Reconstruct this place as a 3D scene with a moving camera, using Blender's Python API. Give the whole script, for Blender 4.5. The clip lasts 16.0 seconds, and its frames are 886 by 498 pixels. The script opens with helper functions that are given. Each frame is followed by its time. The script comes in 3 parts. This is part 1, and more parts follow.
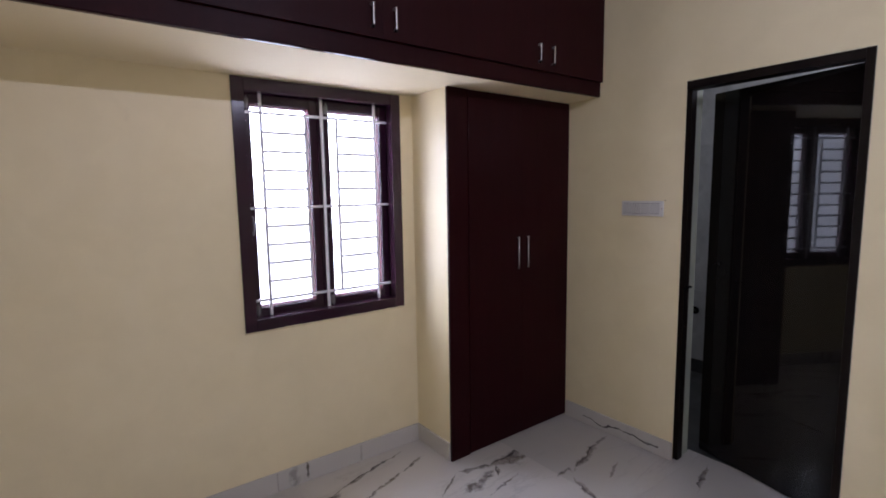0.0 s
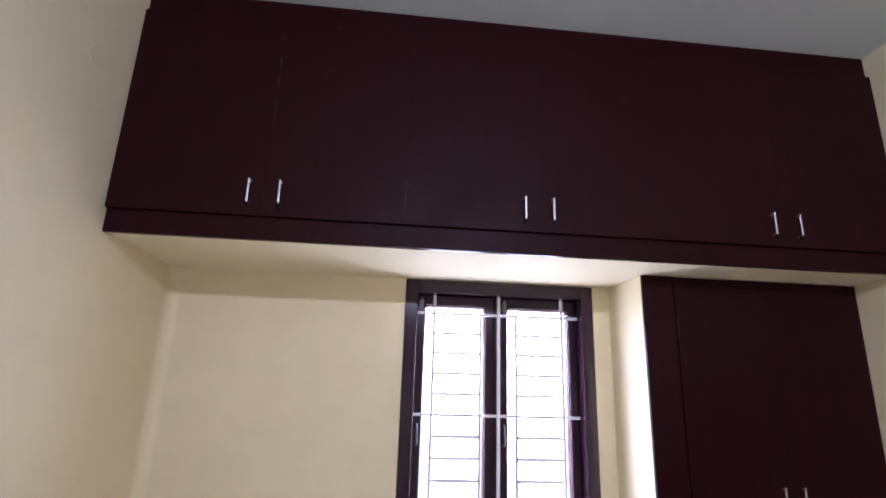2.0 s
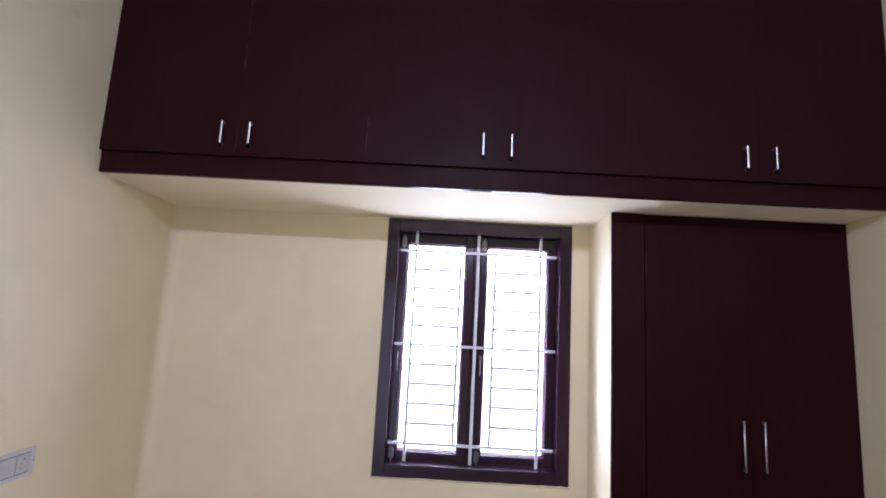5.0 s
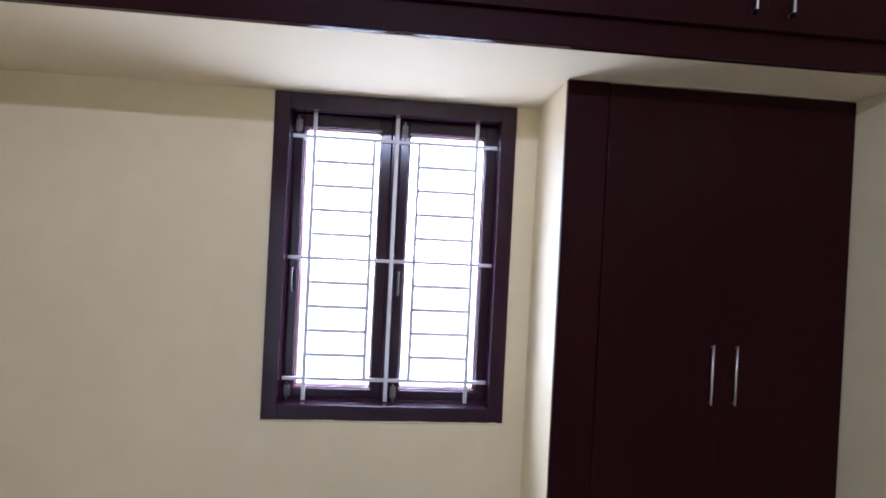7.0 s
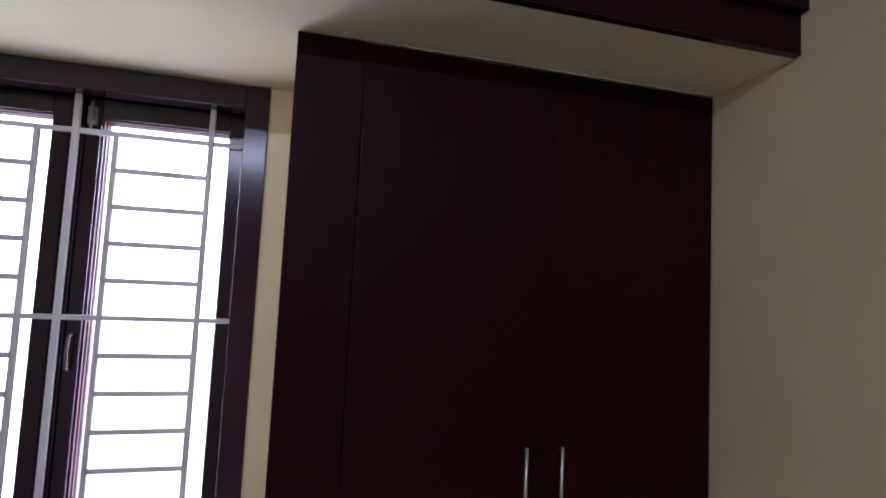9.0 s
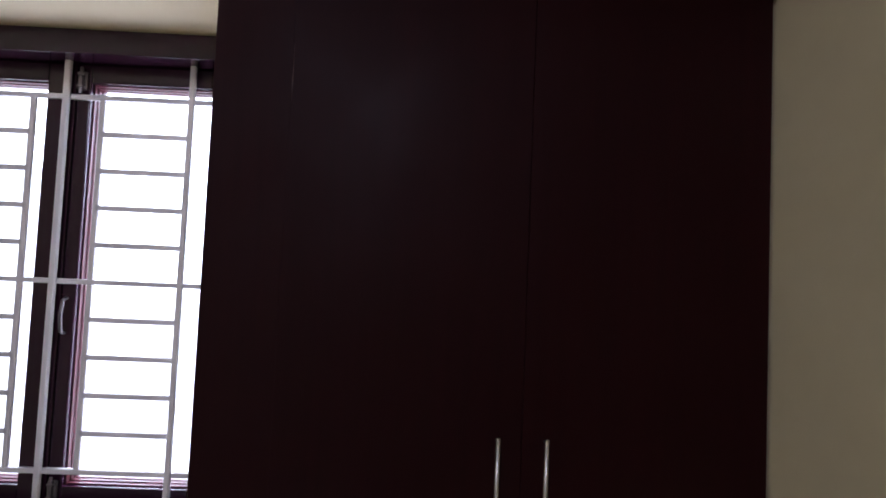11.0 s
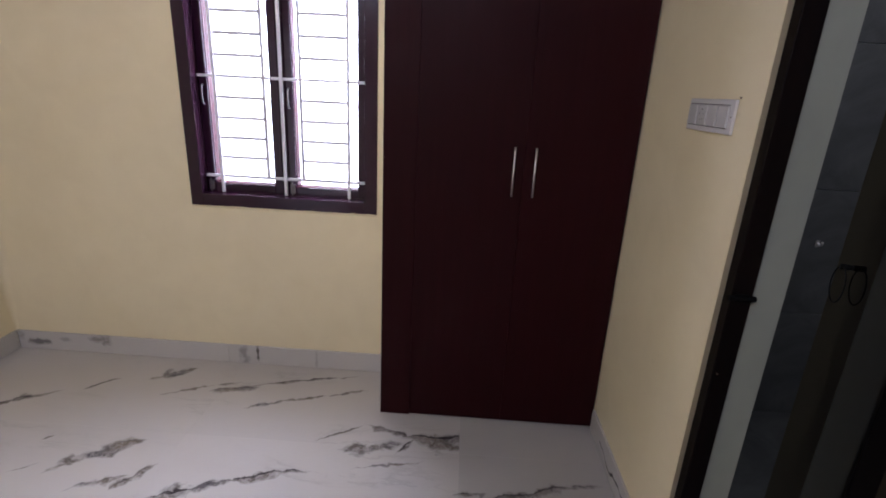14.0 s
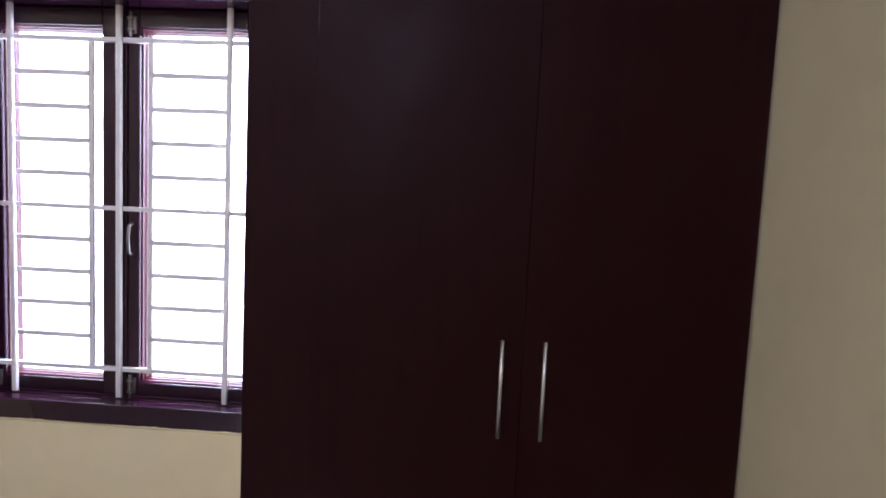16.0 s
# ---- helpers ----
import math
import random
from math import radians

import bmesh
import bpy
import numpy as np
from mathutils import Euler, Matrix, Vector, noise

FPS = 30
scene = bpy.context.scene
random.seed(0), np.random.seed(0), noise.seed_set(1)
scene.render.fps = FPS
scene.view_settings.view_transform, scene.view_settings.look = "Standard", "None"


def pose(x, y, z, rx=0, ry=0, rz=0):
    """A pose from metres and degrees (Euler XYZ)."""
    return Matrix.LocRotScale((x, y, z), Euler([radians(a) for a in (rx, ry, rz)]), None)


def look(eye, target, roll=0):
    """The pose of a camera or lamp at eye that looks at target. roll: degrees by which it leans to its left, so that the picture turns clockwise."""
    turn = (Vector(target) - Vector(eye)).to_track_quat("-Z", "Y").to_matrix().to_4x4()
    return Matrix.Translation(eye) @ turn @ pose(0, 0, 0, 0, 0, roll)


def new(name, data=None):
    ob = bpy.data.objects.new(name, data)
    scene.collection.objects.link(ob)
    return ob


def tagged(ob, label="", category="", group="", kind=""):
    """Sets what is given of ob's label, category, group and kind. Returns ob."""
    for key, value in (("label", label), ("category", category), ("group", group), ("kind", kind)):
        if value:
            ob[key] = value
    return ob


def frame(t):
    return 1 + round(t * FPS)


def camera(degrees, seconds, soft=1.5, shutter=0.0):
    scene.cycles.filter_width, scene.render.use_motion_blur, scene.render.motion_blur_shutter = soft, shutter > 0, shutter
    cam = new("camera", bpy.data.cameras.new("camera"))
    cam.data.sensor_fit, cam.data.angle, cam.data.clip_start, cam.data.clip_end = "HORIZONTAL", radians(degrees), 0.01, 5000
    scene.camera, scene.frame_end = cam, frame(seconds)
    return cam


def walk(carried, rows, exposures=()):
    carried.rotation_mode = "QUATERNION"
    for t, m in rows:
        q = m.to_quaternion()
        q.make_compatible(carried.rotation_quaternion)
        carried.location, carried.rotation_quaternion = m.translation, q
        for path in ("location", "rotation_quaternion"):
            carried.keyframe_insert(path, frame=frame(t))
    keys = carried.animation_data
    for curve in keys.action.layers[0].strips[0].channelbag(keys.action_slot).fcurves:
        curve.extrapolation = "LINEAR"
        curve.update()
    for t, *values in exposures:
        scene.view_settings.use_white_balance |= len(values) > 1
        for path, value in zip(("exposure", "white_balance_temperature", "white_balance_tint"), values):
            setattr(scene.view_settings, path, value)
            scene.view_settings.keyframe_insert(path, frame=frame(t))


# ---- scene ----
cam = camera(84.3, 16.0, soft=1.8)
PATH = [
    (0, (0.101, 0.115, 1.574), (1.288, 1.707, 1.341), -0.9),
    (0.5, (0.152, 0.121, 1.61), (1.198, 1.825, 1.599), -1.0),
    (1, (0.268, 0.179, 1.654), (1.103, 1.984, 1.87), -0.9),
    (1.5, (0.44, 0.23, 1.674), (0.973, 2.114, 2.079), 0.3),
    (2, (0.678, 0.259, 1.687), (0.861, 2.187, 2.184), 1.8),
    (2.5, (0.843, 0.189, 1.686), (0.848, 2.119, 2.212), 2.3),
    (3, (0.961, 0.059, 1.665), (0.94, 1.986, 2.199), 2.7),
    (3.2, (1.013, 0.02, 1.661), (0.983, 1.944, 2.205), 2.8),
    (5.3, (1.06, 0.213, 1.609), (1.028, 2.197, 1.856), 3.2),
    (5.5, (1.089, 0.251, 1.599), (1.035, 2.238, 1.816), 3.1),
    (6, (1.11, 0.403, 1.58), (1.057, 2.4, 1.681), 2.8),
    (6.5, (1.182, 0.58, 1.572), (1.179, 2.58, 1.59), 2.7),
    (7, (1.229, 0.706, 1.573), (1.398, 2.699, 1.563), 2.8),
    (7.5, (1.302, 0.872, 1.572), (1.641, 2.843, 1.557), 2.8),
    (8, (1.397, 1.028, 1.603), (1.861, 2.973, 1.594), 2.8),
    (8.5, (1.597, 1.135, 1.587), (2.054, 3.082, 1.646), 3.1),
    (9, (1.824, 1.241, 1.634), (2.293, 3.18, 1.773), 2.8),
    (9.2, (1.884, 1.282, 1.625), (2.313, 3.229, 1.79), 2.7),
    (11.3, (2.153, 1.393, 1.565), (2.165, 3.393, 1.608), 2.7),
    (11.5, (2.154, 1.33, 1.556), (2.154, 3.328, 1.461), 2.9),
    (12, (2.138, 1.075, 1.526), (2.116, 3.059, 1.274), 2.9),
    (12.5, (2.116, 0.792, 1.522), (2.086, 2.763, 1.182), 2.9),
    (13, (2.115, 0.554, 1.489), (2.072, 2.507, 1.062), 3.3),
    (13.5, (2.097, 0.401, 1.476), (2.03, 2.316, 0.903), 2.8),
    (14, (2.074, 0.268, 1.487), (2.008, 2.17, 0.873), 2.9),
    (14.5, (2.082, 0.3, 1.502), (2.002, 2.215, 0.93), 2.8),
    (15, (2.137, 0.562, 1.532), (2.036, 2.529, 1.181), 2.4),
    (15.5, (2.167, 0.903, 1.523), (2.069, 2.89, 1.314), 2.3),
    (16, (2.19, 1.289, 1.531), (2.098, 3.282, 1.39), 2.7),
]
walk(cam, [(t, look(eye, target, roll)) for t, eye, target, roll in PATH],
     exposures=[(0, -0.29, 5740, 13), (0.5, 0.0, 5600, 13), (1.5, 0.25, 5450, 12.5), (3, 0.29, 5340, 12.5), (5.5, 0.23, 5280, 11.5), (7, -0.02, 5230, 10), (8, -0.40, 5310, 11),
                (9, -0.82, 5530, 10), (11.5, -0.76, 5780, 8), (12.5, -0.38, 5660, 8.5), (13.5, -0.12, 5800, 12.5), (15, 0.04, 5780, 12.5), (16, -0.03, 5680, 9.5)])

# ---- world and lights ----
world = bpy.data.worlds.new("world")
scene.world = world
world.use_nodes = True
sky = world.node_tree.nodes.new("ShaderNodeTexSky")
sky.sky_type, sky.sun_disc = "NISHITA", False
sky.sun_elevation, sky.sun_rotation = radians(50), radians(200)
world.node_tree.links.new(sky.outputs[0], world.node_tree.nodes["Background"].inputs[0])
world.node_tree.nodes["Background"].inputs[1].default_value = 0.1

WINDOW_WATTS, SKY_WATTS, TUBE_WATTS, BATH_FILL_WATTS, REAR_FILL_WATTS = 18.5, 18.0, 24.5, 12.5, 6.3


def area(name, m, w, h, watts, colour):
    d = bpy.data.lights.new(name, "AREA")
    d.shape, d.size, d.size_y, d.energy, d.color = "RECTANGLE", w, h, watts, colour
    ob = new(name, d)
    ob.matrix_world = m
    return ob


# ---- the plan, in metres ----
X0, X1, Y0, Y1, TOP = -0.36, 2.753, -1.0, 2.612, 3.152
THICK = 0.23
WX0, WX1, WZ0, WZ1 = 0.727, 1.657, 0.887, 2.133        # window
LOFT_Y, LOFT_Z = 2.038, 2.137                            # loft front and soffit
WARD_X, WARD_Y = 1.746, 2.258                          # wardrobe corner
DY0, DY1, DZ = 0.706, 1.480, 2.135                        # bathroom door
BX1, BY0, BY1 = 4.25, 0.1, 2.50                         # bathroom
WALL = 0.168                                            # thickness of the wall between the two rooms

# daylight just outside the window, and the tube on the wall behind
area("window_daylight", pose(1.192, 2.765, 1.505, -90), 0.86, 1.16, WINDOW_WATTS, (1.0, 0.955, 1.07))
sky_light = area("window_skylight", pose(1.192, 3.20, 1.82, -90 + 36), 0.90, 1.10, SKY_WATTS, (0.97, 0.96, 1.10))
sky_light.data.spread = radians(110)
TUBE_X = 1.25
area("tube_glow", pose(TUBE_X, Y0 + 0.085, 2.75, 90), 1.15, 0.028, TUBE_WATTS, (1.0, 0.96, 1.17))
# unseen fill, added to lift the wall band under the loft shelf
area("rear_fill", pose(0.17, Y0 - THICK - 0.02, 1.04, 90), 0.84, 2.0, REAR_FILL_WATTS, (1.0, 0.965, 1.05))
# added lamp that brightens the bathroom tiles; its source is never in view
area("bath_fill", pose(3.70, BY0 - 0.05, 2.3, 90), 0.5, 0.4, BATH_FILL_WATTS, (1.0, 0.96, 1.02))


# ---- materials ----
def material(name, colour, rough=0.5, metal=0.0, spec=0.5, coat=0.0):
    m = bpy.data.materials.new(name)
    m.use_nodes = True
    p = m.node_tree.nodes["Principled BSDF"]
    p.inputs["Base Color"].default_value = (*colour, 1)
    p.inputs["Roughness"].default_value = rough
    p.inputs["Metallic"].default_value = metal
    p.inputs["Specular IOR Level"].default_value = spec
    p.inputs["Coat Weight"].default_value = coat
    return m


class Net:
    """Short hand for a material's nodes."""

    def __init__(self, m):
        self.m, self.t = m, m.node_tree
        self.p = self.t.nodes["Principled BSDF"]

    def node(self, kind, **values):
        n = self.t.nodes.new(kind)
        for k, v in values.items():
            if k.startswith("_"):
                n.inputs[k[1:].replace("_", " ")].default_value = v
            else:
                setattr(n, k, v)
        return n

    def link(self, a, b):
        self.t.links.new(a, b)

    def coords(self, kind="Object"):
        return self.node("ShaderNodeTexCoord").outputs[kind]

    def noise(self, vec, scale, detail=4.0, rough=0.5, distort=0.0):
        n = self.node("ShaderNodeTexNoise", _Scale=scale, _Detail=detail, _Roughness=rough, _Distortion=distort)
        self.link(vec, n.inputs["Vector"])
        return n.outputs["Fac"]

    def math(self, op, a, b=0.0, c=0.0, clamp=False):
        n = self.node("ShaderNodeMath", operation=op, use_clamp=clamp)
        for i, v in enumerate((a, b, c)):
            if isinstance(v, (int, float)):
                n.inputs[i].default_value = v
            else:
                self.link(v, n.inputs[i])
        return n.outputs[0]

    def remap(self, v, a, b, c, d):
        n = self.node("ShaderNodeMapRange", clamp=True)
        self.link(v, n.inputs[0])
        for i, x in enumerate((a, b, c, d)):
            n.inputs[i + 1].default_value = x
        return n.outputs[0]

    def mix(self, f, a, b):
        n = self.node("ShaderNodeMix", data_type="RGBA")
        for i, v in ((0, f), (6, a), (7, b)):
            if isinstance(v, tuple):
                n.inputs[i].default_value = (*v, 1)
            elif isinstance(v, float):
                n.inputs[i].default_value = v
            else:
                self.link(v, n.inputs[i])
        return n.outputs[2]

    def bump(self, h, strength, distance):
        n = self.node("ShaderNodeBump", _Strength=strength, _Distance=distance)
        self.link(h, n.inputs["Height"])
        self.link(n.outputs[0], self.p.inputs["Normal"])


def painted(name, c1, c2, rough=0.45, stain=0.0):
    """Emulsion on trowelled plaster: broad unevenness, fine roller grain, a few scuffs."""
    m = material(name, c1, rough)
    n = Net(m)
    v = n.coords()
    broad = n.remap(n.noise(v, 1.3, 3), 0.35, 0.65, 0, 1)
    patchy = n.remap(n.noise(v, 5.5, 5, 0.6, 0.5), 0.36, 0.66, 0, 1)
    col = n.mix(n.math("MULTIPLY_ADD", patchy, 0.5, n.math("MULTIPLY", broad, 0.5)), c1, c2)
    scuff = n.remap(n.noise(v, 7.0, 6, 0.6, 0.4), 0.66, 0.78, 0.0, stain)
    col = n.mix(scuff, col, (c1[0] * 0.8, c1[1] * 0.78, c1[2] * 0.72))
    n.link(col, n.p.inputs["Base Color"])
    n.link(n.remap(n.noise(v, 2.5, 3), 0.3, 0.7, rough - 0.06, rough + 0.08), n.p.inputs["Roughness"])
    h = n.math("ADD", n.math("MULTIPLY", n.noise(v, 2.6, 4), 8.0), n.math("MULTIPLY", n.noise(v, 150.0, 3), 0.5))
    n.bump(h, 0.3, 0.0012)
    return m


def wood(name, dark, light, rough=0.24, axis=2, spec=0.5, coat=0.0):
    """Dark laminate or polished wood: long faint grain, fine pores, uneven polish."""
    m = material(name, dark, rough, spec=spec, coat=coat)
    m.node_tree.nodes["Principled BSDF"].inputs["Coat Roughness"].default_value = 0.06
    n = Net(m)
    mp = n.node("ShaderNodeMapping")
    s = [14.0, 14.0, 14.0]
    s[axis] = 0.7
    mp.inputs["Scale"].default_value = s
    n.link(n.coords(), mp.inputs[0])
    grain = n.noise(mp.outputs[0], 2.4, 6, 0.6, 0.5)
    info = n.node("ShaderNodeObjectInfo").outputs["Random"]
    col = n.mix(n.remap(grain, 0.35, 0.7, 0, 1), dark, light)
    hsv = n.node("ShaderNodeHueSaturation")
    n.link(col, hsv.inputs["Color"])
    n.link(n.remap(info, 0, 1, 0.975, 1.03), hsv.inputs["Value"])
    n.link(hsv.outputs[0], n.p.inputs["Base Color"])
    n.link(n.remap(n.noise(n.coords(), 5.0, 4), 0.3, 0.7, rough - 0.04, rough + 0.08), n.p.inputs["Roughness"])
    n.bump(n.math("ADD", n.math("MULTIPLY", grain, 0.2), n.noise(n.coords(), 3.0, 2)), 0.12, 0.0015)
    return m


def lacquer(name, c1, c2, rough, coat=0.0, wavy=0.0, uneven=1.0):
    """Smooth brushed-on gloss over wood: slow shifts of tone and a faintly wavy surface."""
    m = material(name, c1, rough, coat=coat)
    m.node_tree.nodes["Principled BSDF"].inputs["Coat Roughness"].default_value = 0.02
    n = Net(m)
    v = n.coords()
    n.link(n.mix(n.remap(n.noise(v, 2.0, 3, 0.5), 0.3, 0.7, 0, 1), c1, c2), n.p.inputs["Base Color"])
    n.link(n.remap(n.noise(v, 3.0, 2), 0.2, 0.8, rough * (1 - 0.1 * uneven), rough * (1 + 0.15 * uneven)), n.p.inputs["Roughness"])
    if wavy:
        n.bump(n.noise(v, 1.5, 0), wavy, 0.001)
    return m


CREAM = painted("cream_emulsion", (0.795, 0.695, 0.462), (0.735, 0.637, 0.41), 0.45, 0.22)
WHITE = painted("white_emulsion", (0.62, 0.65, 0.63), (0.58, 0.61, 0.59), 0.55)
SOFFIT = painted("soffit_paint", (0.79, 0.69, 0.485), (0.765, 0.665, 0.46), 0.72)
SOFFIT.node_tree.nodes["Principled BSDF"].inputs["Specular IOR Level"].default_value = 0.12
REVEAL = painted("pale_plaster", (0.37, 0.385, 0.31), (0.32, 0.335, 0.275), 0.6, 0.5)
CONCRETE = painted("plain_plaster", (0.6, 0.58, 0.52), (0.55, 0.53, 0.48), 0.8)
LAMINATE = wood("maroon_laminate", (0.0168, 0.0018, 0.0029), (0.0208, 0.0026, 0.0040), 0.46, spec=0.10)
FRAMEWOOD = lacquer("polished_window_wood", (0.0225, 0.0055, 0.0165), (0.0232, 0.0058, 0.0172), 0.16, wavy=0.06, uneven=0.0)
FRAMEWOOD.node_tree.nodes["Principled BSDF"].inputs["Specular IOR Level"].default_value = 0.4
# lighter than the frame: pink window light on the beads, put into their colour
LIT_BEADWOOD = lacquer("lit_reddish_bead_wood", (0.075, 0.016, 0.024), (0.09, 0.02, 0.028), 0.3, uneven=0.0)
FASCIA = lacquer("polished_maroon_edge_board", (0.019, 0.0028, 0.0045), (0.024, 0.0036, 0.0056), 0.15)
FASCIA.node_tree.nodes["Principled BSDF"].inputs["Specular IOR Level"].default_value = 0.32
BLACKWOOD = lacquer("black_door_polish", (0.004, 0.0035, 0.0035), (0.007, 0.0055, 0.005), 0.035, wavy=0.03)
BLACKWOOD.node_tree.nodes["Principled BSDF"].inputs["Specular IOR Level"].default_value = 0.28
DOORFRAME = wood("dark_door_frame_polish", (0.006, 0.004, 0.004), (0.010, 0.006, 0.005), 0.40, spec=0.12)
STEEL = material("brushed_steel", (0.74, 0.72, 0.72), 0.34, 1.0)
WORN = material("worn_steel", (0.22, 0.20, 0.215), 0.35, 1.0)
BRONZE = material("aged_brass_fitting", (0.16, 0.12, 0.09), 0.4, 0.9)
BLACKMETAL = material("black_metal", (0.005, 0.005, 0.005), 0.6, 0.0, spec=0.10)
GRILLE = material("pale_grille_enamel", (0.72, 0.69, 0.74), 0.4)
PLASTIC = material("white_switch_plastic", (0.60, 0.58, 0.565), 0.35)
PLASTIC2 = material("grey_switch_rocker", (0.50, 0.485, 0.475), 0.32)
CHIPPED = material("chipped_laminate_edge", (0.12, 0.075, 0.075), 0.6)
DARK = material("dark_gap", (0.01, 0.01, 0.01), 0.8)
PVC = material("white_pvc", (0.8, 0.79, 0.76), 0.35)
GROUT = painted("pale_grout", (0.56, 0.53, 0.51), (0.53, 0.50, 0.48), 0.3)
DGROUT = material("bath_grout", (0.50, 0.51, 0.50), 0.8)

GLASS = material("window_glass", (0.95, 0.97, 1.0), 0.12)
GLASS.node_tree.nodes["Principled BSDF"].inputs["Transmission Weight"].default_value = 1.0
GLASS.node_tree.nodes["Principled BSDF"].inputs["IOR"].default_value = 1.05


# the veins printed on the floor tiles: from x, y to x, y, half width of the smudge, darkness of the line
FAR_VEINS = (
    (-0.20, 2.02, 0.19, 2.27, 0.018, 0.6), (0.25, 2.27, 0.39, 2.38, 0.008, 0.7), (0.49, 2.37, 0.72, 2.53, 0.028, 0.45),
    (0.65, 2.27, 0.88, 2.39, 0.012, 0.3), (0.86, 2.33, 1.12, 2.38, 0.020, 1.0), (0.98, 2.36, 1.62, 2.575, 0.010, 0.9),
    (0.87, 2.385, 0.99, 2.415, 0.016, 1.0), (1.09, 2.22, 1.30, 2.30, 0.012, 0.6), (1.24, 2.28, 1.48, 2.37, 0.013, 0.6),
    (1.46, 2.35, 1.66, 2.43, 0.012, 0.2), (0.35, 1.90, 0.39, 1.96, 0.004, 0.3), (1.48, 2.02, 1.71, 2.17, 0.006, 0.7))
NEAR_VEINS = (
    (0.50, 1.74, 0.62, 1.85, 0.022, 0.3), (0.56, 1.82, 0.80, 1.96, 0.030, 0.35), (0.36, 1.72, 0.46, 1.78, 0.006, 0.5),
    (0.64, 1.65, 0.85, 1.77, 0.016, 0.5), (0.81, 1.68, 0.91, 1.82, 0.018, 0.6), (0.95, 1.63, 1.22, 1.77, 0.026, 1.0),
    (1.12, 1.72, 1.54, 1.86, 0.014, 0.9), (1.68, 2.17, 1.92, 2.09, 0.014, 0.8), (1.58, 1.97, 1.90, 2.06, 0.026, 0.15),
    (1.84, 2.09, 2.34, 2.13, 0.030, 1.0), (1.90, 2.09, 2.30, 2.02, 0.040, 0.15), (1.85, 1.98, 1.93, 2.09, 0.014, 0.9),
    (1.66, 1.89, 1.99, 1.96, 0.008, 0.7))
DOOR_VEINS = (
    (2.20, 1.765, 2.72, 1.90, 0.020, 0.8), (2.11, 1.78, 2.24, 1.81, 0.020, 1.0), (2.09, 1.44, 2.17, 1.74, 0.016, 1.0),
    (2.54, 1.23, 2.88, 1.33, 0.012, 0.8), (2.30, 1.60, 2.50, 1.67, 0.010, 0.3))
# smudges on the skirting of the window wall: middle x and z, half width and height, darkness
SMUDGES = ((-0.24, 0.045, 0.10, 0.020, 0.75), (-0.33, 0.075, 0.03, 0.035, 0.5), (0.12, 0.085, 0.075, 0.035, 0.6),
           (0.93, 0.055, 0.035, 0.060, 0.5), (1.005, 0.060, 0.010, 0.060, 1.0), (1.33, 0.050, 0.008, 0.050, 0.35), (-0.08, 0.070, 0.03, 0.02, 0.4))


def wavering(n, pos):
    """A place nudged to and fro, broadly and finely, so that straight strokes come out hand-drawn."""
    for scale, reach in ((5.5, 0.085), (24.0, 0.026)):
        wob = n.node("ShaderNodeTexNoise", _Scale=scale, _Detail=3.0, _Roughness=0.55)
        n.link(pos, wob.inputs["Vector"])
        cen = n.node("ShaderNodeVectorMath", operation="SUBTRACT")
        n.link(wob.outputs["Color"], cen.inputs[0])
        cen.inputs[1].default_value = (0.5, 0.5, 0.5)
        mad = n.node("ShaderNodeVectorMath", operation="MULTIPLY_ADD")
        n.link(cen.outputs[0], mad.inputs[0])
        mad.inputs[1].default_value = (reach, reach, 0)
        n.link(pos, mad.inputs[2])
        pos = mad.outputs[0]
    return pos


